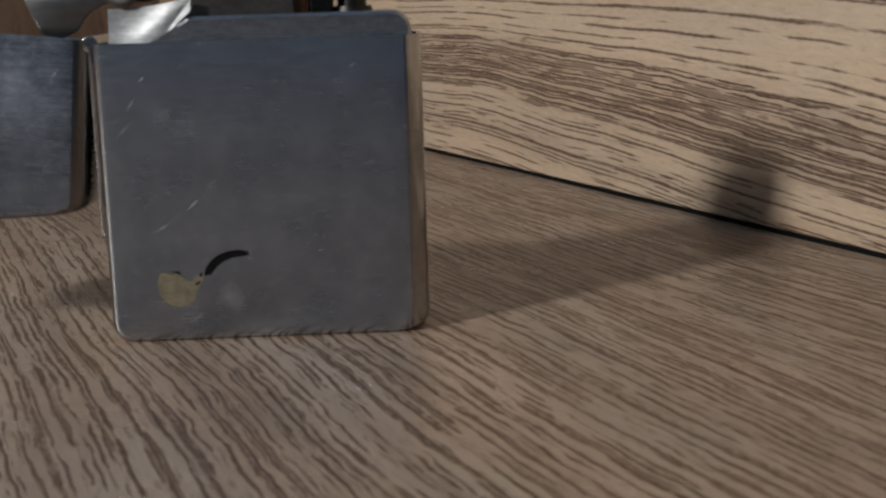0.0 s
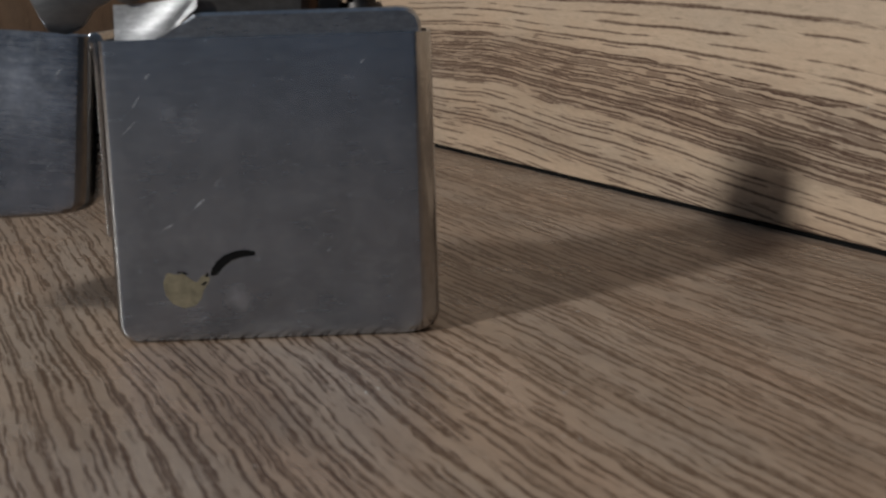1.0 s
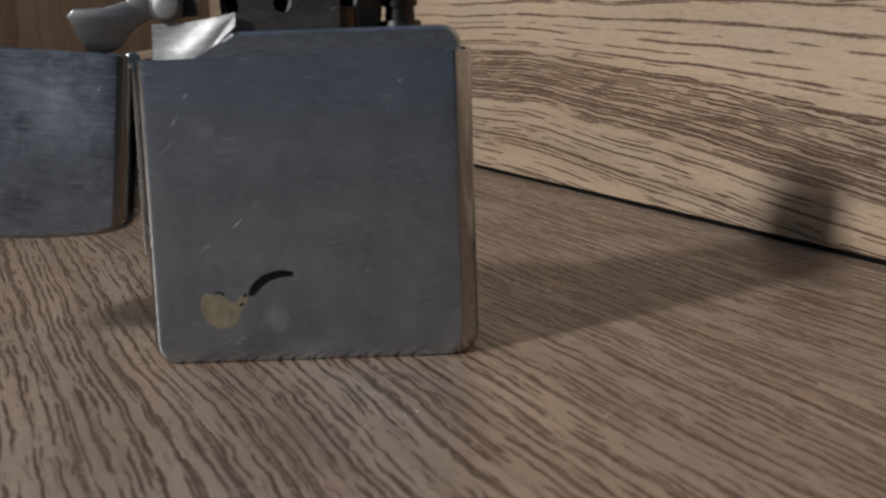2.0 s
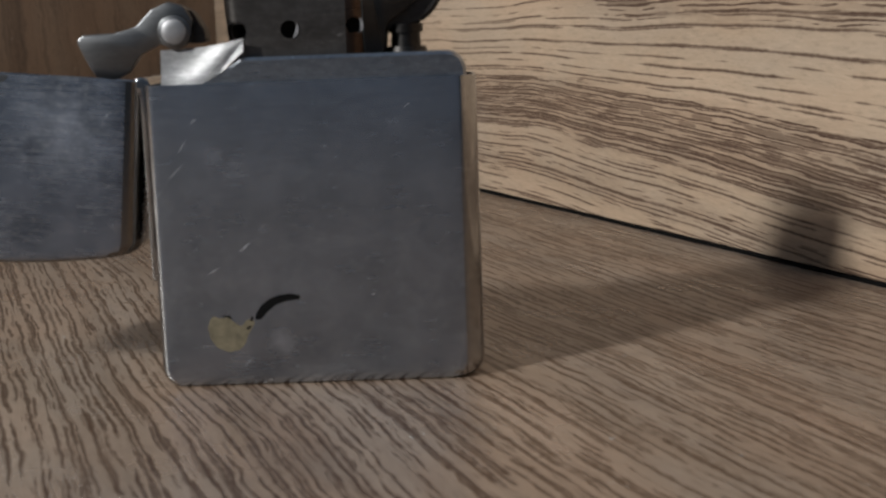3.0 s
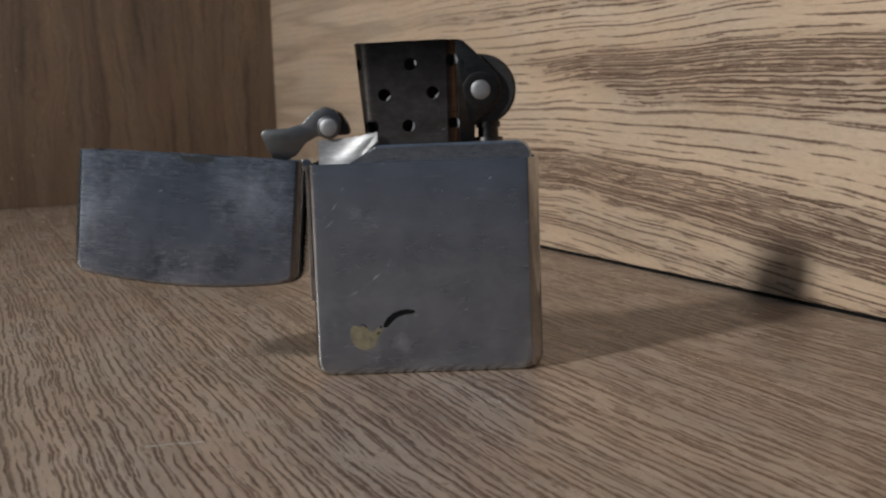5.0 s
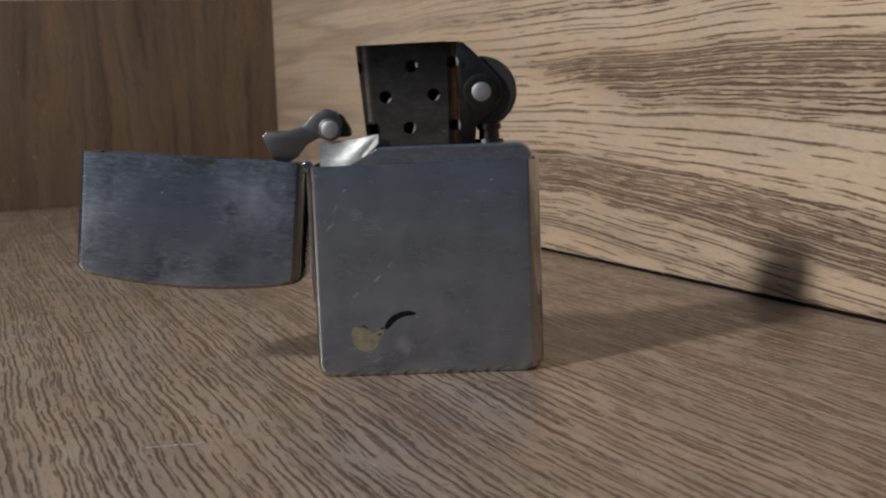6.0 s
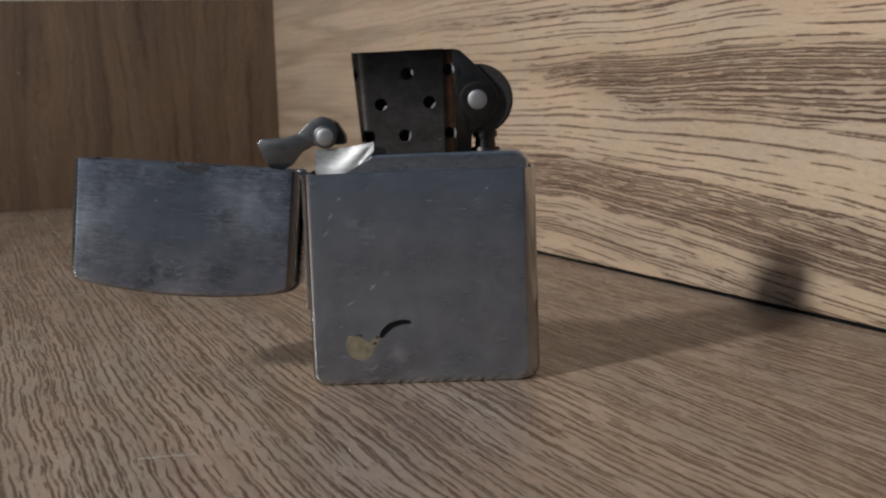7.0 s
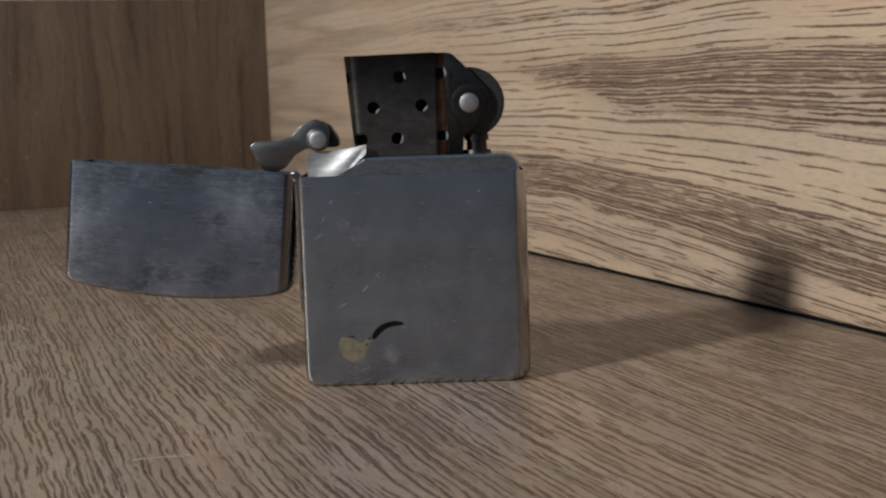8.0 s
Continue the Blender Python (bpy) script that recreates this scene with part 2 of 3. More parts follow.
PAINT = plain("cream_wall_paint", (0.62, 0.56, 0.48), 0.7, 0.0, 60.0, 0.08)
CHROME = metal("brushed_chrome", (0.445, 0.505, 0.590), 0.25, speckle=0.15, blotch=0.10, streaks=0.07, stains=((0.0143, 0.0050, 0.0026, 0.40), (0.0077, 0.0270, 0.0020, 0.16), (0.0098, 0.0255, 0.0030, 0.10), (0.0285, 0.0300, 0.0022, 0.06), (0.0090, 0.0030, 0.0030, 0.10)))
LID_CHROME = metal("brushed_lid_chrome", (0.60, 0.66, 0.765), 0.26, 0.14, 0.45, tint=(0.17, 0.195, 0.24), streaks=0.16, speckle=0.34, stains=((0.029, 0.016, 0.009, 0.16), (0.002, 0.011, 0.010, 0.13)), shade=((0.0165, 0.0135, 0.0105, 0.55), (0.0100, 0.0060, 0.0090, 0.45), (0.0280, 0.0040, 0.0100, 0.40), (0.0190, 0.0190, 0.0060, 0.5)))
# darker edge colour stands in for the case's dark reflection
LID_EDGE_SHADE = metal("dark_reflection_lid_edge", (0.24, 0.225, 0.21), 0.17, 0.06, 0.1)
CHROME_EDGE = metal("polished_chrome_edge", (0.42, 0.415, 0.41), 0.14, 0.05, 0.1)
# pale metal for the glints painted on the hole rims
RIM_GLINT = metal("bright_rim_glint", (0.78, 0.78, 0.79), 0.42, 0.05, 0.0)
SHOULDER = metal("scuffed_shoulder_steel", (0.44, 0.44, 0.445), 0.50, 0.16, 0.35, streaks=0.35, speckle=0.3)
GREY_STEEL = metal("grey_steel", (0.165, 0.168, 0.172), 0.34, 0.1, 0.1)
SOOT = metal("sooty_steel", (0.150, 0.140, 0.132), 0.38, 0.12, 0.15, tint=(0.085, 0.078, 0.073), speckle=0.2, soot=(0.0405, 0.0545))
ARM_STEEL = metal("dark_arm_steel", (0.066, 0.064, 0.062), 0.36, 0.1, 0.1, tint=(0.03, 0.028, 0.027))
BROWN_STEEL = metal("heat_browned_steel", (0.205, 0.140, 0.105), 0.30, 0.1, 0.1, tint=(0.10, 0.066, 0.05), soot=(0.047, 0.058))
WHEEL_STEEL = plain("blackened_wheel_steel", (0.045, 0.043, 0.043), 0.5, 0.6, 1500.0, 0.4)
BRASS = plain("worn_yellow_enamel", (0.23, 0.20, 0.135), 0.4, 0.3, 900.0, 0.4)
LINT = plain("pale_lint", (0.42, 0.40, 0.37), 0.9)
BLACK = plain("black_enamel", (0.007, 0.007, 0.007), 0.6, 0.0, 1200.0, 0.3, 0.05)
# charred wick, also the dark filler that paints shade inside the chimney
WICK_AND_FILL = plain("charred_cotton_and_dark_fill", (0.03, 0.027, 0.024), 0.9)
SATIN = metal("satin_rivet_steel", (0.37, 0.37, 0.38), 0.46, 0.1, 0.1)
SCRATCH = metal("bright_scratch", (0.55, 0.57, 0.60), 0.5, 0.05, 0.0)
INSERT_STEEL = metal("brushed_insert_steel", (0.37, 0.39, 0.42), 0.3, 0.12, 0.25, speckle=0.25)


# ---- mesh helpers ----
def part(name, bm, material, parent=None, label="", smooth=35, place=None):
    me = bpy.data.meshes.new(name)
    bmesh.ops.recalc_face_normals(bm, faces=bm.faces)
    bm.to_mesh(me)
    bm.free()
    me.materials.append(material)
    ob = new(name, me)
    if smooth:
        for p in me.polygons:
            p.use_smooth = True
        me.set_sharp_from_angle(angle=radians(smooth))
    if parent:
        ob.parent = parent
    if place:
        ob.matrix_basis = place
    if label:
        ob["label"] = label
    return ob


def box(x0, x1, y0, y1, z0, z1, bevel=0.0, segments=2):
    bm = bmesh.new()
    bmesh.ops.create_cube(bm, size=1.0, matrix=Matrix.LocRotScale(((x0 + x1) / 2, (y0 + y1) / 2, (z0 + z1) / 2), None, (x1 - x0, y1 - y0, z1 - z0)))
    if bevel:
        bmesh.ops.bevel(bm, geom=list(bm.edges), offset=bevel, segments=segments, profile=0.5, affect="EDGES")
    return bm


def ring_points(cx, cy, r, count=20):
    return [(cx + r * math.cos(2 * math.pi * k / count), cy + r * math.sin(2 * math.pi * k / count)) for k in range(count)]


def plate(outline, holes, y0, y1, bevel=0.0):
    """A flat plate in x and z with holes through it, from depth y0 to y1."""
    bm = bmesh.new()
    for loop in [outline] + holes:
        vs = [bm.verts.new((x, y0, z)) for x, z in loop]
        for a, b in zip(vs, vs[1:] + vs[:1]):
            bm.edges.new((a, b))
    bmesh.ops.triangle_fill(bm, use_beauty=True, edges=list(bm.edges))
    bmesh.ops.recalc_face_normals(bm, faces=bm.faces)
    grown = bmesh.ops.extrude_face_region(bm, geom=list(bm.faces))
    for v in grown["geom"]:
        if isinstance(v, bmesh.types.BMVert):
            v.co.y = y1
    if bevel:
        rim = [e for e in bm.edges if len(e.link_faces) == 2 and e.calc_face_angle(0) > 1.0]
        bmesh.ops.bevel(bm, geom=rim, offset=bevel, segments=1, affect="EDGES")
    return bm


def slab(outline, y0, y1, edge):
    """A solid plate without holes, its front rim at y0 rounded over by edge."""
    bm = bmesh.new()
    n = len(outline)
    area = sum(outline[i][0] * outline[(i + 1) % n][1] - outline[(i + 1) % n][0] * outline[i][1] for i in range(n))
    turn = 1.0 if area > 0 else -1.0

    def ring(inset, y):
        line = []
        for i in range(n):
            a, b = Vector(outline[i - 1]), Vector(outline[(i + 1) % n])
            d = (b - a).normalized()
            line.append(bm.verts.new((outline[i][0] - d.y * inset * turn, y, outline[i][1] + d.x * inset * turn)))
        return line

    rings = [ring(edge, y0), ring(edge * 0.3, y0 + edge * 0.3), ring(0, y0 + edge), ring(0, y1)]
    for lo, hi in zip(rings, rings[1:]):
        for i in range(n):
            j = (i + 1) % n
            bm.faces.new((lo[i], lo[j], hi[j], hi[i]))
    bm.faces.new(rings[0])
    bm.faces.new(rings[-1][::-1])
    return bm


def rounded(points, radius, steps=5):
    """Rounds the corners of an outline; radius is one number or one for each corner."""
    out = []
    n = len(points)
    radii = radius if isinstance(radius, (list, tuple)) else [radius] * n
    for i in range(n):
        p, a, b = Vector(points[i]), Vector(points[i - 1]), Vector(points[(i + 1) % n])
        r = radii[i]
        if r <= 0:
            out.append(tuple(p))
            continue
        u, w = (a - p).normalized(), (b - p).normalized()
        half = math.acos(max(-1, min(1, u.dot(w)))) / 2
        d = min(r / max(math.tan(half), 1e-4), (a - p).length * 0.49, (b - p).length * 0.49)
        s, e = p + u * d, p + w * d
        for k in range(steps + 1):
            f = k / steps
            out.append(tuple(s * (1 - f) ** 2 + p * 2 * f * (1 - f) + e * f * f))
    return out


def shell(width, depth, height, radii, bottom, lip, dome=0.0, wall=0.0005, steps=6):
    """An open tin, its mouth at z = height. radii: of its four upright edges; bottom: of the lower corners seen from the front; lip: how far the closed end draws in front to back."""
    bm = bmesh.new()

    def loop(inset_x, inset_y, z, shrink=0.0):
        pts = rounded([(inset_x, inset_y), (width - inset_x, inset_y), (width - inset_x, depth - inset_y), (inset_x, depth - inset_y)], [max(q - shrink, 0.0002) for q in radii], steps)
        fine = []
        for p, q in zip(pts, pts[1:] + pts[:1]):
            cuts = max(1, int(abs(q[0] - p[0]) / 0.002))
            fine += [(p[0] + (q[0] - p[0]) * c / cuts, p[1] + (q[1] - p[1]) * c / cuts) for c in range(cuts)]
        return [bm.verts.new((x, y, z + dome * ((2 * x / width - 1) ** 2) * max(0.0, 1 - z / (height * 0.6)))) for x, y in fine]

    rings = []
    for k in range(11):
        a = math.pi / 2 * k / 10
        rings.append(loop(bottom * (1 - math.sin(a)), lip * (1 - math.sin(a)) ** 2.5, bottom * (1 - math.cos(a))))
    for k in range(1, 5):
        rings.append(loop(0, 0, bottom + (height - bottom) * k / 4))
    rings.append(loop(wall, wall, height, wall))
    rings.append(loop(wall, wall, bottom + wall, wall))
    for lo, hi in zip(rings, rings[1:]):
        for i in range(len(lo)):
            j = (i + 1) % len(lo)
            bm.faces.new((lo[i], lo[j], hi[j], hi[i]))
    bm.faces.new(rings[0][::-1])
    bm.faces.new(rings[-1])
    return bm


def rod(cx, cz, radius, y0, y1, count=28, cap=0.0):
    """A round bar along y, with its front end at y0 slightly domed by cap."""
    bm = bmesh.new()
    levels = [(0.35, y0 - cap), (0.75, y0 - cap * 0.75), (0.95, y0 - cap * 0.2), (1.0, y0 + cap * 0.5), (1.0, y1)]
    rings = [[bm.verts.new((cx + radius * f * math.cos(2 * math.pi * k / count), y, cz + radius * f * math.sin(2 * math.pi * k / count))) for k in range(count)] for f, y in levels]
    for lo, hi in zip(rings, rings[1:]):
        for i in range(count):
            j = (i + 1) % count
            bm.faces.new((lo[i], lo[j], hi[j], hi[i]))
    bm.faces.new(rings[0])
    bm.faces.new(rings[-1][::-1])
    return bm


def polish_or_darken_edges(ob, material, underside=True):
    """Rounded edges worn bright, or on the lid darkened in colour: faces that lie square to no axis take the second
    material.
    """
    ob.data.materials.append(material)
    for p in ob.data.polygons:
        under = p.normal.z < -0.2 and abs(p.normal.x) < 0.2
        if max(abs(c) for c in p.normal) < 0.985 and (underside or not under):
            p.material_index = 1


# ---- the wooden box ----
def panel(name, material, size, m, label, bevel=0.0006):
    length, height, thick = size
    bm = box(0, length, 0, height, -thick, 0, bevel, 2)
    ob = part(name, bm, material, None, "", 30, m)
    return tagged(ob, label, "wood panel", kind="structure")


WALL_TURN = -67.48
CORNER = Vector((-0.0632, 0.4352, 0.0))
along = Vector((math.cos(radians(WALL_TURN)), math.sin(radians(WALL_TURN)), 0))

# floor: grain direction turned in its own axes
FLOOR_GRAIN = -69.3
floor_m = Matrix.Translation((0.05, 0.05, 0)) @ pose(0, 0, 0, 0, 0, FLOOR_GRAIN)
floor_bm = box(-0.95, 0.34, -1.1, 1.1, -0.018, 0.0, 0.001)
floor = tagged(part("floor", floor_bm, OAK_FLOOR, None, "", 0, floor_m), "grey-brown oak laminate board with dark pore streaks", "wood panel", kind="structure")

up = Vector((0, 0, 1))


def upright(origin, direction, normal):
    m = Matrix.Identity(4)
    for c, v in enumerate((direction, up, normal)):
        for r in range(3):
            m[r][c] = v[r]
    m.translation = origin
    return m


# added black strip: paints the darkness of the open gap below the board
gap_shade_m = upright(Vector((-0.0763, 0.4666, 0.0)), along, along.cross(up))
gap = tagged(part("trim", box(0, 0.77, 0.0, 0.0008, -0.012, -0.0004), BLACK, None, "", 0, gap_shade_m), "black strip painting the shade in the gap under the oak board", "trim", kind="structure")
# long light board beside the lighter, raised a hair above the floor
start = Vector((-0.0763, 0.4666, 0.0))
wall_right = panel("wall_right", OAK_LIGHT, (0.77, 0.26, 0.018), upright(start + up * 0.0008, along, along.cross(up)), "light oak board with fine dark horizontal grain")
back_dir = along.cross(up)
back_dir = back_dir if back_dir.x < 0 else -back_dir
wall_back_m = upright(CORNER + back_dir * 0.6, -back_dir, along)
wall_back = panel("wall_back", WALNUT, (0.6, 0.094, 0.016), wall_back_m, "dark brown wood board with upright grain")
room_m = upright(CORNER + back_dir * 1.5 - along * 0.35, -back_dir, along)
wall_room = tagged(part("wall_room", box(0, 2.6, -0.018, 1.2, -0.05, 0, 0.0), PAINT, None, "", 0, room_m), "plain cream painted wall behind the box", "wall", kind="structure")

# ---- the lighter ----
lighter = tagged(new("lighter"), "worn brushed chrome flip-top lighter standing open on wood", "lighter")

case_h = 35.4 * MM
case = part("case", shell(38 * MM, 13 * MM, case_h, (1.1 * MM, 3.0 * MM, 3.0 * MM, 1.1 * MM), 2.4 * MM, 1.1 * MM, 0.0, 0.45 * MM), CHROME, lighter, "scratched brushed chrome case")

polish_or_darken_edges(case, CHROME_EDGE, False)

# enamel pipe figure, worn, low on the front
bowl_line = [(6.1, 8.15), (5.75, 7.1), (6.0, 5.8), (6.7, 4.75), (8.0, 4.15), (9.4, 4.4), (10.1, 5.2), (10.4, 6.1), (11.3, 7.6), (10.9, 8.2), (10.2, 7.8), (9.7, 7.1), (8.9, 7.7), (8.2, 8.3), (7.2, 8.2), (6.5, 8.5)]
part("pipe_bowl", plate([(x * MM, z * MM) for x, z in rounded(bowl_line, 0.35, 2)], [], -0.05 * MM, 0.02 * MM), BRASS, case, "worn yellow enamel pipe bowl")
stem_line = [(11.3, 7.9), (12.1, 8.0), (12.9, 8.9), (13.8, 9.6), (15.0, 10.0), (16.7, 10.2), (16.7, 10.65), (15.4, 10.9), (14.2, 10.75), (13.0, 10.3), (12.1, 9.6), (11.5, 8.7)]
part("pipe_stem", plate([(x * MM, z * MM) for x, z in rounded(stem_line, 0.15, 2)], [], -0.06 * MM, 0.02 * MM), BLACK, case, "black enamel pipe stem")
for line in ([(10.15, 6.9), (10.45, 6.75), (10.9, 7.2), (10.8, 7.35)], [(7.5, 8.55), (8.3, 8.5), (8.7, 8.2), (8.5, 8.1), (8.1, 8.35), (7.5, 8.4)], [(10.7, 7.9), (10.95, 7.75), (11.2, 8.2), (10.9, 8.3)]):
    part("enamel_fleck", plate([(x * MM, z * MM) for x, z in line], [], -0.065 * MM, 0.02 * MM), BLACK, case)


def scratch(x0, z0, x1, z1, w, parent, y=-0.02):
    a, b = Vector((x0, z0)), Vector((x1, z1))
    d = (b - a).normalized()
    o = Vector((-d.y, d.x)) * w
    line = [a, (a + b) / 2 - o, b, (a + b) / 2 + o]
    part("scratch", plate([(p.x * MM, p.y * MM) for p in line], [], y * MM, 0.03 * MM), SCRATCH, parent)


for row in ((9.9, 15.9, 11.3, 17.1, 0.12), (6.1, 13.4, 7.6, 14.3, 0.06), (12.2, 18.3, 13.4, 19.4, 0.03), (2.2, 24.6, 4.0, 26.3, 0.05), (3.6, 27.6, 4.6, 29.2, 0.05), (5.2, 30.9, 5.9, 31.6, 0.06), (24.9, 10.4, 25.6, 10.6, 0.08), (29.6, 32.0, 30.3, 32.5, 0.05), (9.4, 2.2, 11.0, 3.4, 0.05)):
    scratch(*row, case)

# dark sliver painting the floor and wall joint's reflection on the rounded edge
part("edge_reflection", slab([(x * MM, z * MM) for x, z in rounded([(-0.12, -2.8), (0.10, -0.6), (0.22, 2.6), (0.02, 2.9), (-0.20, -0.2)], 0.08, 2)], -0.03 * MM, 0.1 * MM, 0.02 * MM), GREY_STEEL, case, "dark reflection line", 35, pose(37.45 * MM, 1.18 * MM, 16.4 * MM, 0, 0, 58))

# lid, swung right over and hanging upside down from the hinge
lid_m = pose(-39.95 * MM, 0.2 * MM, 17.7 * MM, -2.0, 5.4, 0)
lid = part("lid", shell(38 * MM, 13 * MM, 21.8 * MM, (1.1 * MM, 2.9 * MM, 2.9 * MM, 1.1 * MM), 1.7 * MM, 0.4 * MM, 1.9 * MM, 0.45 * MM), LID_CHROME, lighter, "scuffed chrome lid hanging open", 35, lid_m)
for row in ((33.4, 17.0, 34.6, 18.5, 0.05), (14.3, 5.2, 15.2, 5.6, 0.06), (17.6, 3.3, 19.2, 4.2, 0.04), (13.5, 15.6, 14.3, 15.8, 0.05), (32.6, 6.4, 33.6, 7.6, 0.03), (2.0, 6.0, 2.8, 6.4, 0.04)):
    scratch(*row, lid)
# lid's rounded edges: dark reflection put into the colour
polish_or_darken_edges(lid, LID_EDGE_SHADE)
# the free end's edges face the lamp: its brightness is put into a lighter metal
lid.data.materials.append(CHROME_EDGE)
for p in lid.data.polygons:
    if p.material_index == 1 and p.normal.x < -0.15:
        p.material_index = 2
# worn dark mark at the lid's lip
part("lip_mark", plate([(x * MM, z * MM) for x, z in rounded([(16.5, 21.7), (22.8, 21.7), (22.2, 21.0), (20.2, 20.5), (17.8, 20.9)], 0.5, 3)], [], -0.02 * MM, 0.03 * MM), GREY_STEEL, lid, "dull worn patch")

# hinge barrels between case and lid
for y0, y1 in ((1.6, 4.6), (4.75, 8.3), (8.45, 11.4)):
    bm = rod(-0.35 * MM, 35.4 * MM, 0.95 * MM, y0 * MM, y1 * MM, 18, 0.05 * MM)
    part("hinge_barrel", bm, CHROME_EDGE, lighter, "brass-tinged hinge barrel")

# hinge leaf soldered to the case's side
leaf = slab([(x * MM, z * MM) for x, z in rounded([(1.2, 12.6), (11.8, 12.6), (11.8, 35.2), (1.2, 35.2)], [0.6, 0.6, 0, 0], 3)], -0.55 * MM, 0.05 * MM, 0.12 * MM)
bmesh.ops.rotate(leaf, verts=leaf.verts, cent=(0, 0, 0), matrix=Matrix(((0, 1, 0), (1, 0, 0), (0, 0, 1))))
part("hinge_leaf", leaf, CHROME_EDGE, lighter, "bright soldered hinge leaf")

# insert that sits in the case
insert = part("insert", plate([(x * MM, z * MM) for x, z in rounded([(1.0, 8), (36.9, 8), (36.9, 38.2), (11.2, 38.2), (9.8, 37.2), (7.8, 35.9), (5.0, 34.75), (1.0, 34.4)], [0, 0, 2.6, 0.6, 0.3, 0.3, 0.3, 0], 7)], [], 0.75 * MM, 12.2 * MM, 0.35 * MM), INSERT_STEEL, lighter, "brushed steel insert with rounded shoulders")

# bright curved shoulder under the cam lever
bm = bmesh.new()
cols, rows_n = 18, 10
grid = []
for i in range(cols + 1):
    u = i / cols
    x = 1.6 + 10.0 * u
    low = 34.3 + 4.6 * u ** 2.2
    high = 39.3 + 0.2 * u + 0.9 * u ** 2.5
    line = []
    for j in range(rows_n + 1):
        w = j / rows_n
        y = 0.75 + 2.4 * (1 - min(1.0, u * u + 0.55 * (1 - w) ** 2) ** 1.5) + 0.5 * w
        line.append(bm.verts.new((x * MM, y * MM, (low + (high - low) * w) * MM)))
    grid.append(line)
for i in range(cols):
    for j in range(rows_n):
        bm.faces.new((grid[i][j], grid[i + 1][j], grid[i + 1][j + 1], grid[i][j + 1]))
bmesh.ops.solidify(bm, geom=list(bm.faces), thickness=0.35 * MM)
part("shoulder_plate", bm, SHOULDER, insert, "bright curved steel shoulder", 50)

# chimney with air holes
HOLES = [(12.95, 46.4), (20.95, 46.55), (16.75, 41.2), (17.4, 51.3)]
EDGE_HOLES = [(24.2, 41.4), (24.2, 51.7)]
CHIMNEY = [(x * MM, z * MM) for x, z in ((11.3, 37.6), (23.2, 37.6), (23.4, 55.2), (11.3, 55.0), (11.3, 42.1), (11.65, 41.85), (11.85, 41.1), (11.65, 40.4), (11.3, 40.1))]
chimney = part("chimney", plate(CHIMNEY, [ring_points(x * MM, z * MM, 1.02 * MM, 24) for x, z in HOLES], 2.6 * MM, 3.0 * MM), SOOT, insert, "soot-blackened chimney with air holes")
part("chimney_back", plate(CHIMNEY, [ring_points(x * MM, z * MM, 1.02 * MM, 24) for x, z in HOLES], 10.0 * MM, 10.4 * MM), SOOT, insert)


def curved_wall(z0, z1, x_in, x_out0, x_out1, holes=()):
    """The rounded hinge-side end of the chimney, wrapped from front to back."""
    bm = bmesh.new()
    levels, steps = 60, 64
    rings = []
    for side in (0.0, 0.4 * MM):
        for k in range(levels + 1):
            f = k / levels
            z = z0 + (z1 - z0) * f
            out = x_out0 + (x_out1 - x_out0) * f + side
            line = []
            for i in range(steps + 1):
                a = math.pi * i / steps
                cy, ry = 6.5 * MM, 3.9 * MM - side
                px = x_in - (x_in - out) * min(1.0, math.sin(a) ** 0.55)
                line.append(bm.verts.new((px, cy - ry * math.cos(a), z)))
            rings.append(line)
    n = levels + 1
    for s in (0, n):
        for k in range(levels):
            for i in range(steps):
                c = sum((rings[s + k + dk][i + di].co for dk in (0, 1) for di in (0, 1)), Vector()) / 4
                if any((c.y - hy) ** 2 + (c.z - hz) ** 2 < hr ** 2 for hy, hz, hr in holes):
                    continue
                bm.faces.new((rings[s + k][i], rings[s + k][i + 1], rings[s + k + 1][i + 1], rings[s + k + 1][i]))
    for k in (0, levels):
        for i in range(steps):
            bm.faces.new((rings[k][i], rings[k][i + 1], rings[n + k][i + 1], rings[n + k][i]))
    return bm


part("chimney_end", curved_wall(37.6 * MM, 55.0 * MM, 11.3 * MM, 9.5 * MM, 8.1 * MM, ((2.7 * MM, 41.1 * MM, 1.0 * MM), (4.2 * MM, 51.4 * MM, 1.0 * MM))), SOOT, insert, "", 60)

# browned flange on the wheel side, its front edge rolled back
flange = bmesh.new()
levels = []
for k in range(21):
    a = radians(90 * k / 20)
    levels.append((23.2 + 2.5 * math.sin(a), 2.6 + 2.4 * (1 - math.cos(a))))
mesh_rows = [[flange.verts.new((x * MM, y * MM, (37.9 + 17.2 * k / 70) * MM)) for x, y in levels] for k in range(71)]
for lo, hi in zip(mesh_rows, mesh_rows[1:]):
    for i in range(20):
        mid = (lo[i].co + hi[i + 1].co) / 2 / MM
        if all((mid.x - hx) ** 2 + (mid.z - hz) ** 2 > 0.92 ** 2 for hx, hz in EDGE_HOLES):
            flange.faces.new((lo[i], lo[i + 1], hi[i + 1], hi[i]))
bmesh.ops.solidify(flange, geom=list(flange.faces), thickness=0.35 * MM)
part("chimney_flange", flange, BROWN_STEEL, insert, "heat-browned rolled flange", 60)
# dark block added behind the rolled flange so its holes look shaded inside
part("chimney_dark_fill", box(23.3 * MM, 25.3 * MM, 5.1 * MM, 10.0 * MM, 37.9 * MM, 54.6 * MM, 0.2 * MM, 1), WICK_AND_FILL, insert)

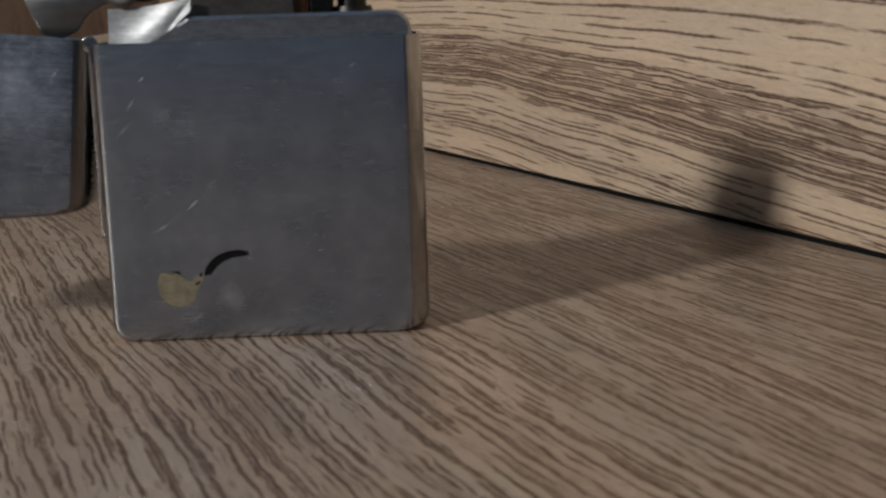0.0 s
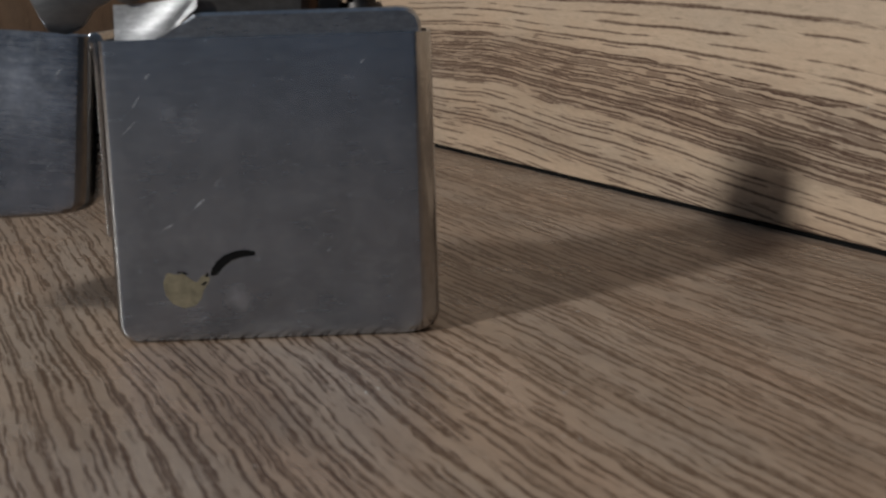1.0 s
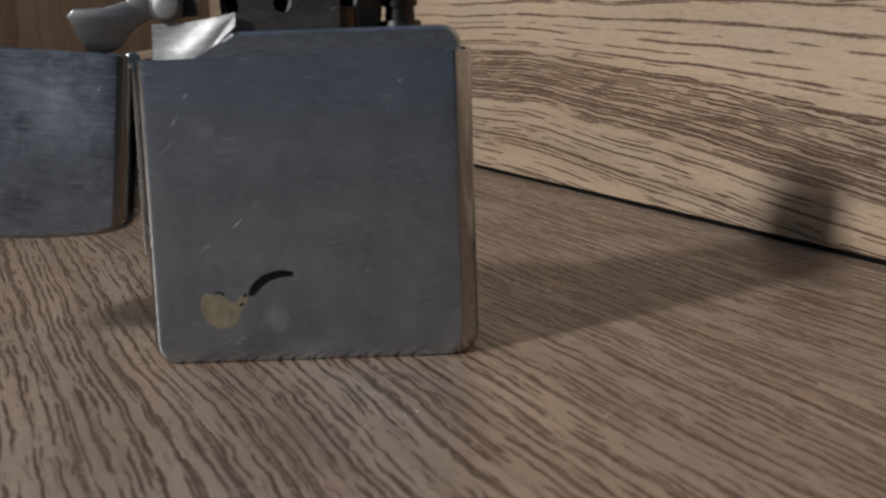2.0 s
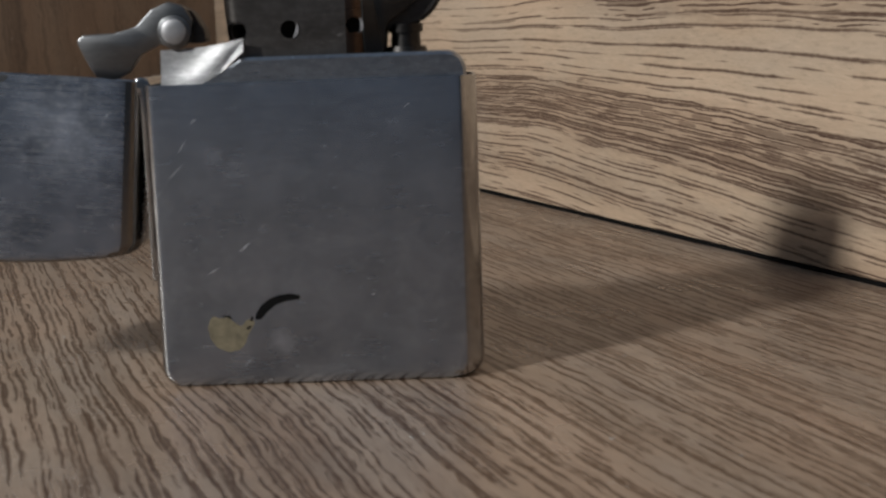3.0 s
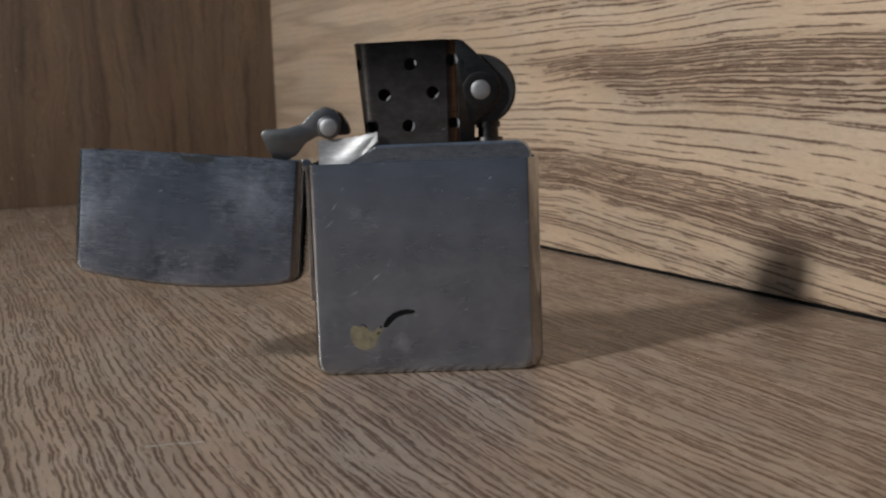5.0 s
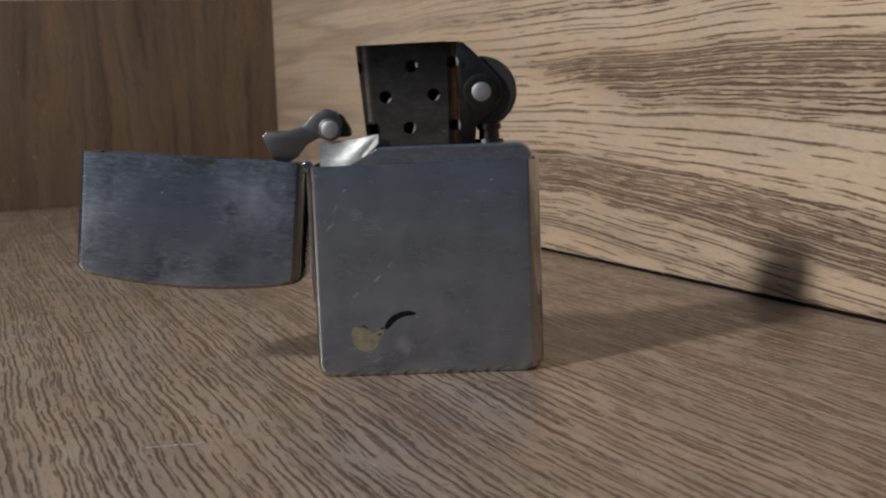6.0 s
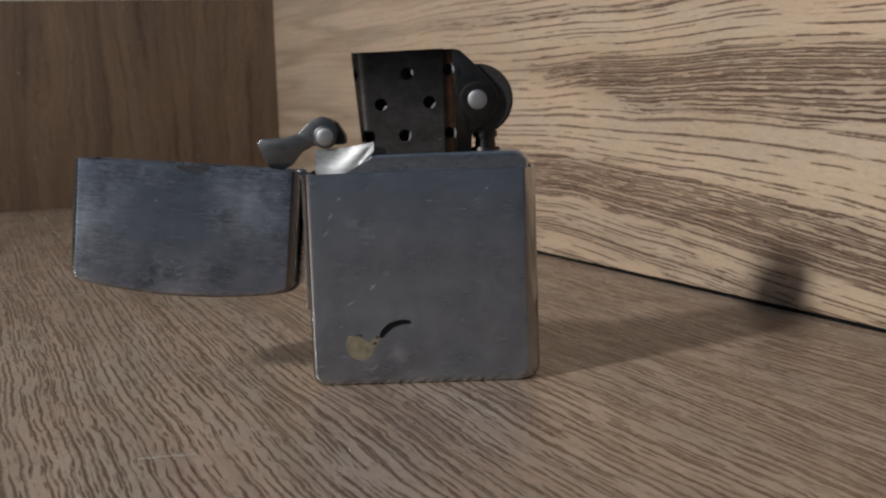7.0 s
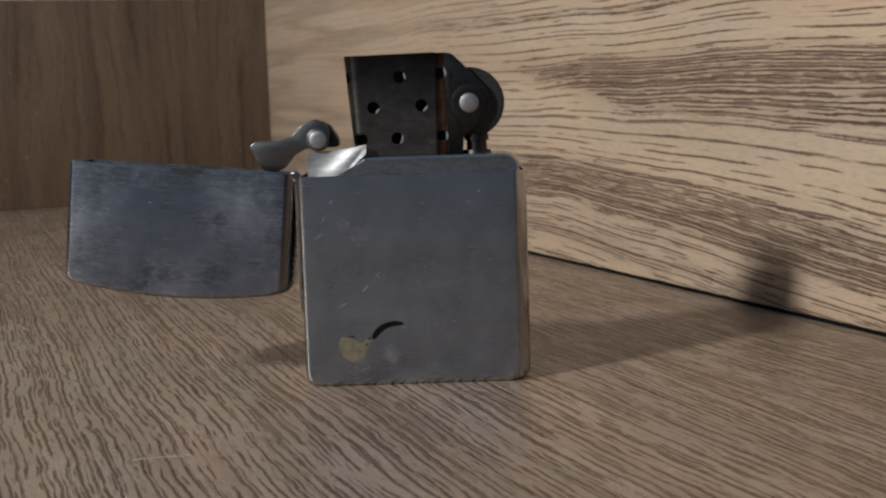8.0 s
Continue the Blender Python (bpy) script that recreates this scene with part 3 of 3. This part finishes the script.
# painted glints: pale crescents on the lit side of the air holes' pressed rims
for hx, hz, a0, a1 in ((12.95, 46.4, -75, -5), (20.95, 46.55, -80, 0), (16.75, 41.2, -70, 40), (24.2, 41.4, -50, 50), (24.2, 51.7, -40, 60), (17.4, 51.3, -20, 40)):
    out, back = [], []
    for k in range(9):
        a = radians(a0 + (a1 - a0) * k / 8)
        thick = 0.34 * math.sin(math.pi * k / 8) + 0.02
        out.append(((hx + 1.08 * math.cos(a)) * MM, (hz + 1.08 * math.sin(a)) * MM))
        back.append(((hx + (1.08 - thick) * math.cos(a)) * MM, (hz + (1.08 - thick) * math.sin(a)) * MM))
    part("hole_rim_glint", plate(out + back[::-1], [], 2.44 * MM, 2.62 * MM), RIM_GLINT, chimney)

# arms that carry the wheel
arm_line = [(25.2, 38.1), (27.6, 38.1), (27.9, 41.4), (30.8, 43.4), (32.4, 46.7), (31.6, 49.2), (28.0, 53.2), (26.2, 54.9), (24.6, 55.2)]
arm_pts = [(x * MM, z * MM) for x, z in rounded(arm_line, [0.1, 0.2, 0.8, 2.0, 2.4, 2.0, 2.0, 0.8, 0.2], 4)]
for y0 in (3.3, 9.0):
    part("wheel_arm", slab(arm_pts, y0 * MM, (y0 + 0.6) * MM, 0.2 * MM), ARM_STEEL, insert)

# spark wheel with its file-cut rim
bm = bmesh.new()
teeth = 64
profile = [(0.62, 4.6), (0.93, 4.6), (1.0, 4.9), (1.0, 8.1), (0.93, 8.4), (0.62, 8.4)]
rings = []
for f, y in profile:
    line = []
    for k in range(teeth * 2):
        r = 5.95 * f - (0.09 if f > 0.9 and k % 2 else 0.0)
        a = math.pi * k / teeth
        line.append(bm.verts.new(((28.9 + r * math.cos(a)) * MM, y * MM, (46.7 + r * math.sin(a)) * MM)))
    rings.append(line)
for lo, hi in zip(rings, rings[1:]):
    for i in range(teeth * 2):
        j = (i + 1) % (teeth * 2)
        bm.faces.new((lo[i], lo[j], hi[j], hi[i]))
bm.faces.new(rings[0][::-1])
bm.faces.new(rings[-1])
wheel = part("spark_wheel", bm, WHEEL_STEEL, lighter, "black file-cut spark wheel", 25)
part("hub", rod(28.9 * MM, 46.7 * MM, 3.6 * MM, 4.0 * MM, 4.7 * MM, 32, 0.1 * MM), SOOT, wheel)
part("washer", rod(28.9 * MM, 46.7 * MM, 3.0 * MM, 3.15 * MM, 3.4 * MM, 32, 0.06 * MM), ARM_STEEL, wheel)
part("rivet", rod(28.9 * MM, 46.7 * MM, 1.65 * MM, 3.0 * MM, 9.8 * MM, 28, 0.22 * MM), SATIN, wheel, "domed bright steel rivet")

# flint tube below the wheel
bm = bmesh.new()
for r0, r1, z0, z1 in ((2.6, 2.3, 38.0, 38.8), (1.75, 1.65, 38.8, 40.9), (2.05, 2.05, 40.4, 41.4)):
    bmesh.ops.create_cone(bm, cap_ends=True, segments=24, radius1=r0 * MM, radius2=r1 * MM, depth=(z1 - z0) * MM, matrix=Matrix.Translation((30.0 * MM, 6.0 * MM, (z0 + z1) / 2 * MM)))
part("flint_tube", bm, ARM_STEEL, insert, "dark steel flint tube")

# wick inside the chimney, and a dark box added to shade the holes' view through
bm = bmesh.new()
bmesh.ops.create_cone(bm, cap_ends=True, segments=16, radius1=1.6 * MM, radius2=1.3 * MM, depth=14 * MM, matrix=Matrix.Translation((16 * MM, 6.5 * MM, 45 * MM)))
bmesh.ops.create_cube(bm, size=1.0, matrix=Matrix.LocRotScale((17.2 * MM, 6.8 * MM, 46.0 * MM), None, (11.6 * MM, 2.0 * MM, 15.6 * MM)))
part("wick_and_dark_core", bm, WICK_AND_FILL, insert)

# cam lever with its pin
lever_line = [(-8.0, 40.6), (-7.2, 41.35), (-3.6, 41.45), (-1.0, 42.1), (0.9, 44.0), (2.9, 44.85), (4.6, 44.3), (5.6, 42.6), (5.3, 40.4), (3.4, 39.6), (1.5, 40.0), (-0.6, 38.9), (-2.2, 36.9), (-3.8, 36.1), (-6.0, 36.5), (-7.0, 38.4)]
lever_pts = [(x * MM, z * MM) for x, z in rounded(lever_line, [0.5, 0.5, 1.2, 1.0, 1.0, 1.2, 1.0, 1.0, 0.9, 0.9, 0.9, 1.0, 1.0, 0.9, 0.8, 1.2], 4)]
lever = part("cam_lever", slab(lever_pts, 3.4 * MM, 4.6 * MM, 0.18 * MM), GREY_STEEL, lighter, "grey steel cam lever", 30)
back_line = [(2.0, 40.0), (6.9, 40.0), (6.6, 41.6), (5.4, 43.6), (3.6, 44.6), (2.2, 43.6)]
part("cam_plate", plate([(x * MM, z * MM) for x, z in rounded(back_line, 0.6, 3)], [], 4.7 * MM, 8.0 * MM), WHEEL_STEEL, lever, "blackened cam block")
part("collar", rod(3.5 * MM, 41.4 * MM, 2.0 * MM, 3.0 * MM, 3.5 * MM, 28, 0.25 * MM), GREY_STEEL, lever, "grey steel collar")
part("pin", rod(3.5 * MM, 41.4 * MM, 1.5 * MM, 2.5 * MM, 8.4 * MM, 28, 0.2 * MM), SATIN, lever, "domed bright steel pin")

# lint and dust lying on the floor board
rng = random.Random(5)
bm = bmesh.new()
spots = [(55.4, 8.4, 0.45), (49.8, -25.1, 0.5), (29.8, -22.6, 0.6), (31.0, -21.5, 0.4), (61.2, -31.8, 0.35), (-47.6, 69.4, 0.5), (-20.0, 30.0, 0.4)]
spots += [(rng.uniform(-60, 90), rng.uniform(-60, 60), rng.uniform(0.06, 0.2)) for _ in range(70)]
for x, y, size in spots:
    turn, count = rng.uniform(0, 3.14), 7
    ring = []
    for k in range(count):
        a = 2 * math.pi * k / count
        rr = size * rng.uniform(0.6, 1.0)
        px, py = rr * 0.9 * math.cos(a), rr * 0.35 * math.sin(a)
        ring.append(bm.verts.new(((x + px * math.cos(turn) - py * math.sin(turn)) * MM, (y + px * math.sin(turn) + py * math.cos(turn)) * MM, 0.00001)))
    tip = bm.verts.new((x * MM, y * MM, (0.05 + 0.12 * size) * MM))
    for i in range(count):
        bm.faces.new((ring[i], ring[(i + 1) % count], tip))
# a pale fibre lying flat
fibre = [(-19.5, -42.4), (-17.4, -42.0), (-15.2, -41.2), (-13.4, -41.3), (-11.6, -40.6)]
strip = [[bm.verts.new((x * MM, (y + side * 0.13) * MM, h * MM)) for x, y in fibre] for side, h in ((-1, 0.01), (0, 0.06), (1, 0.01))]
for lo, hi in zip(strip, strip[1:]):
    for i in range(len(fibre) - 1):
        bm.faces.new((lo[i], lo[i + 1], hi[i + 1], hi[i]))
dust = tagged(part("dust", bm, LINT, None, "", 0), "scattered pale dust flecks on the oak board", "dust", kind="stuff")
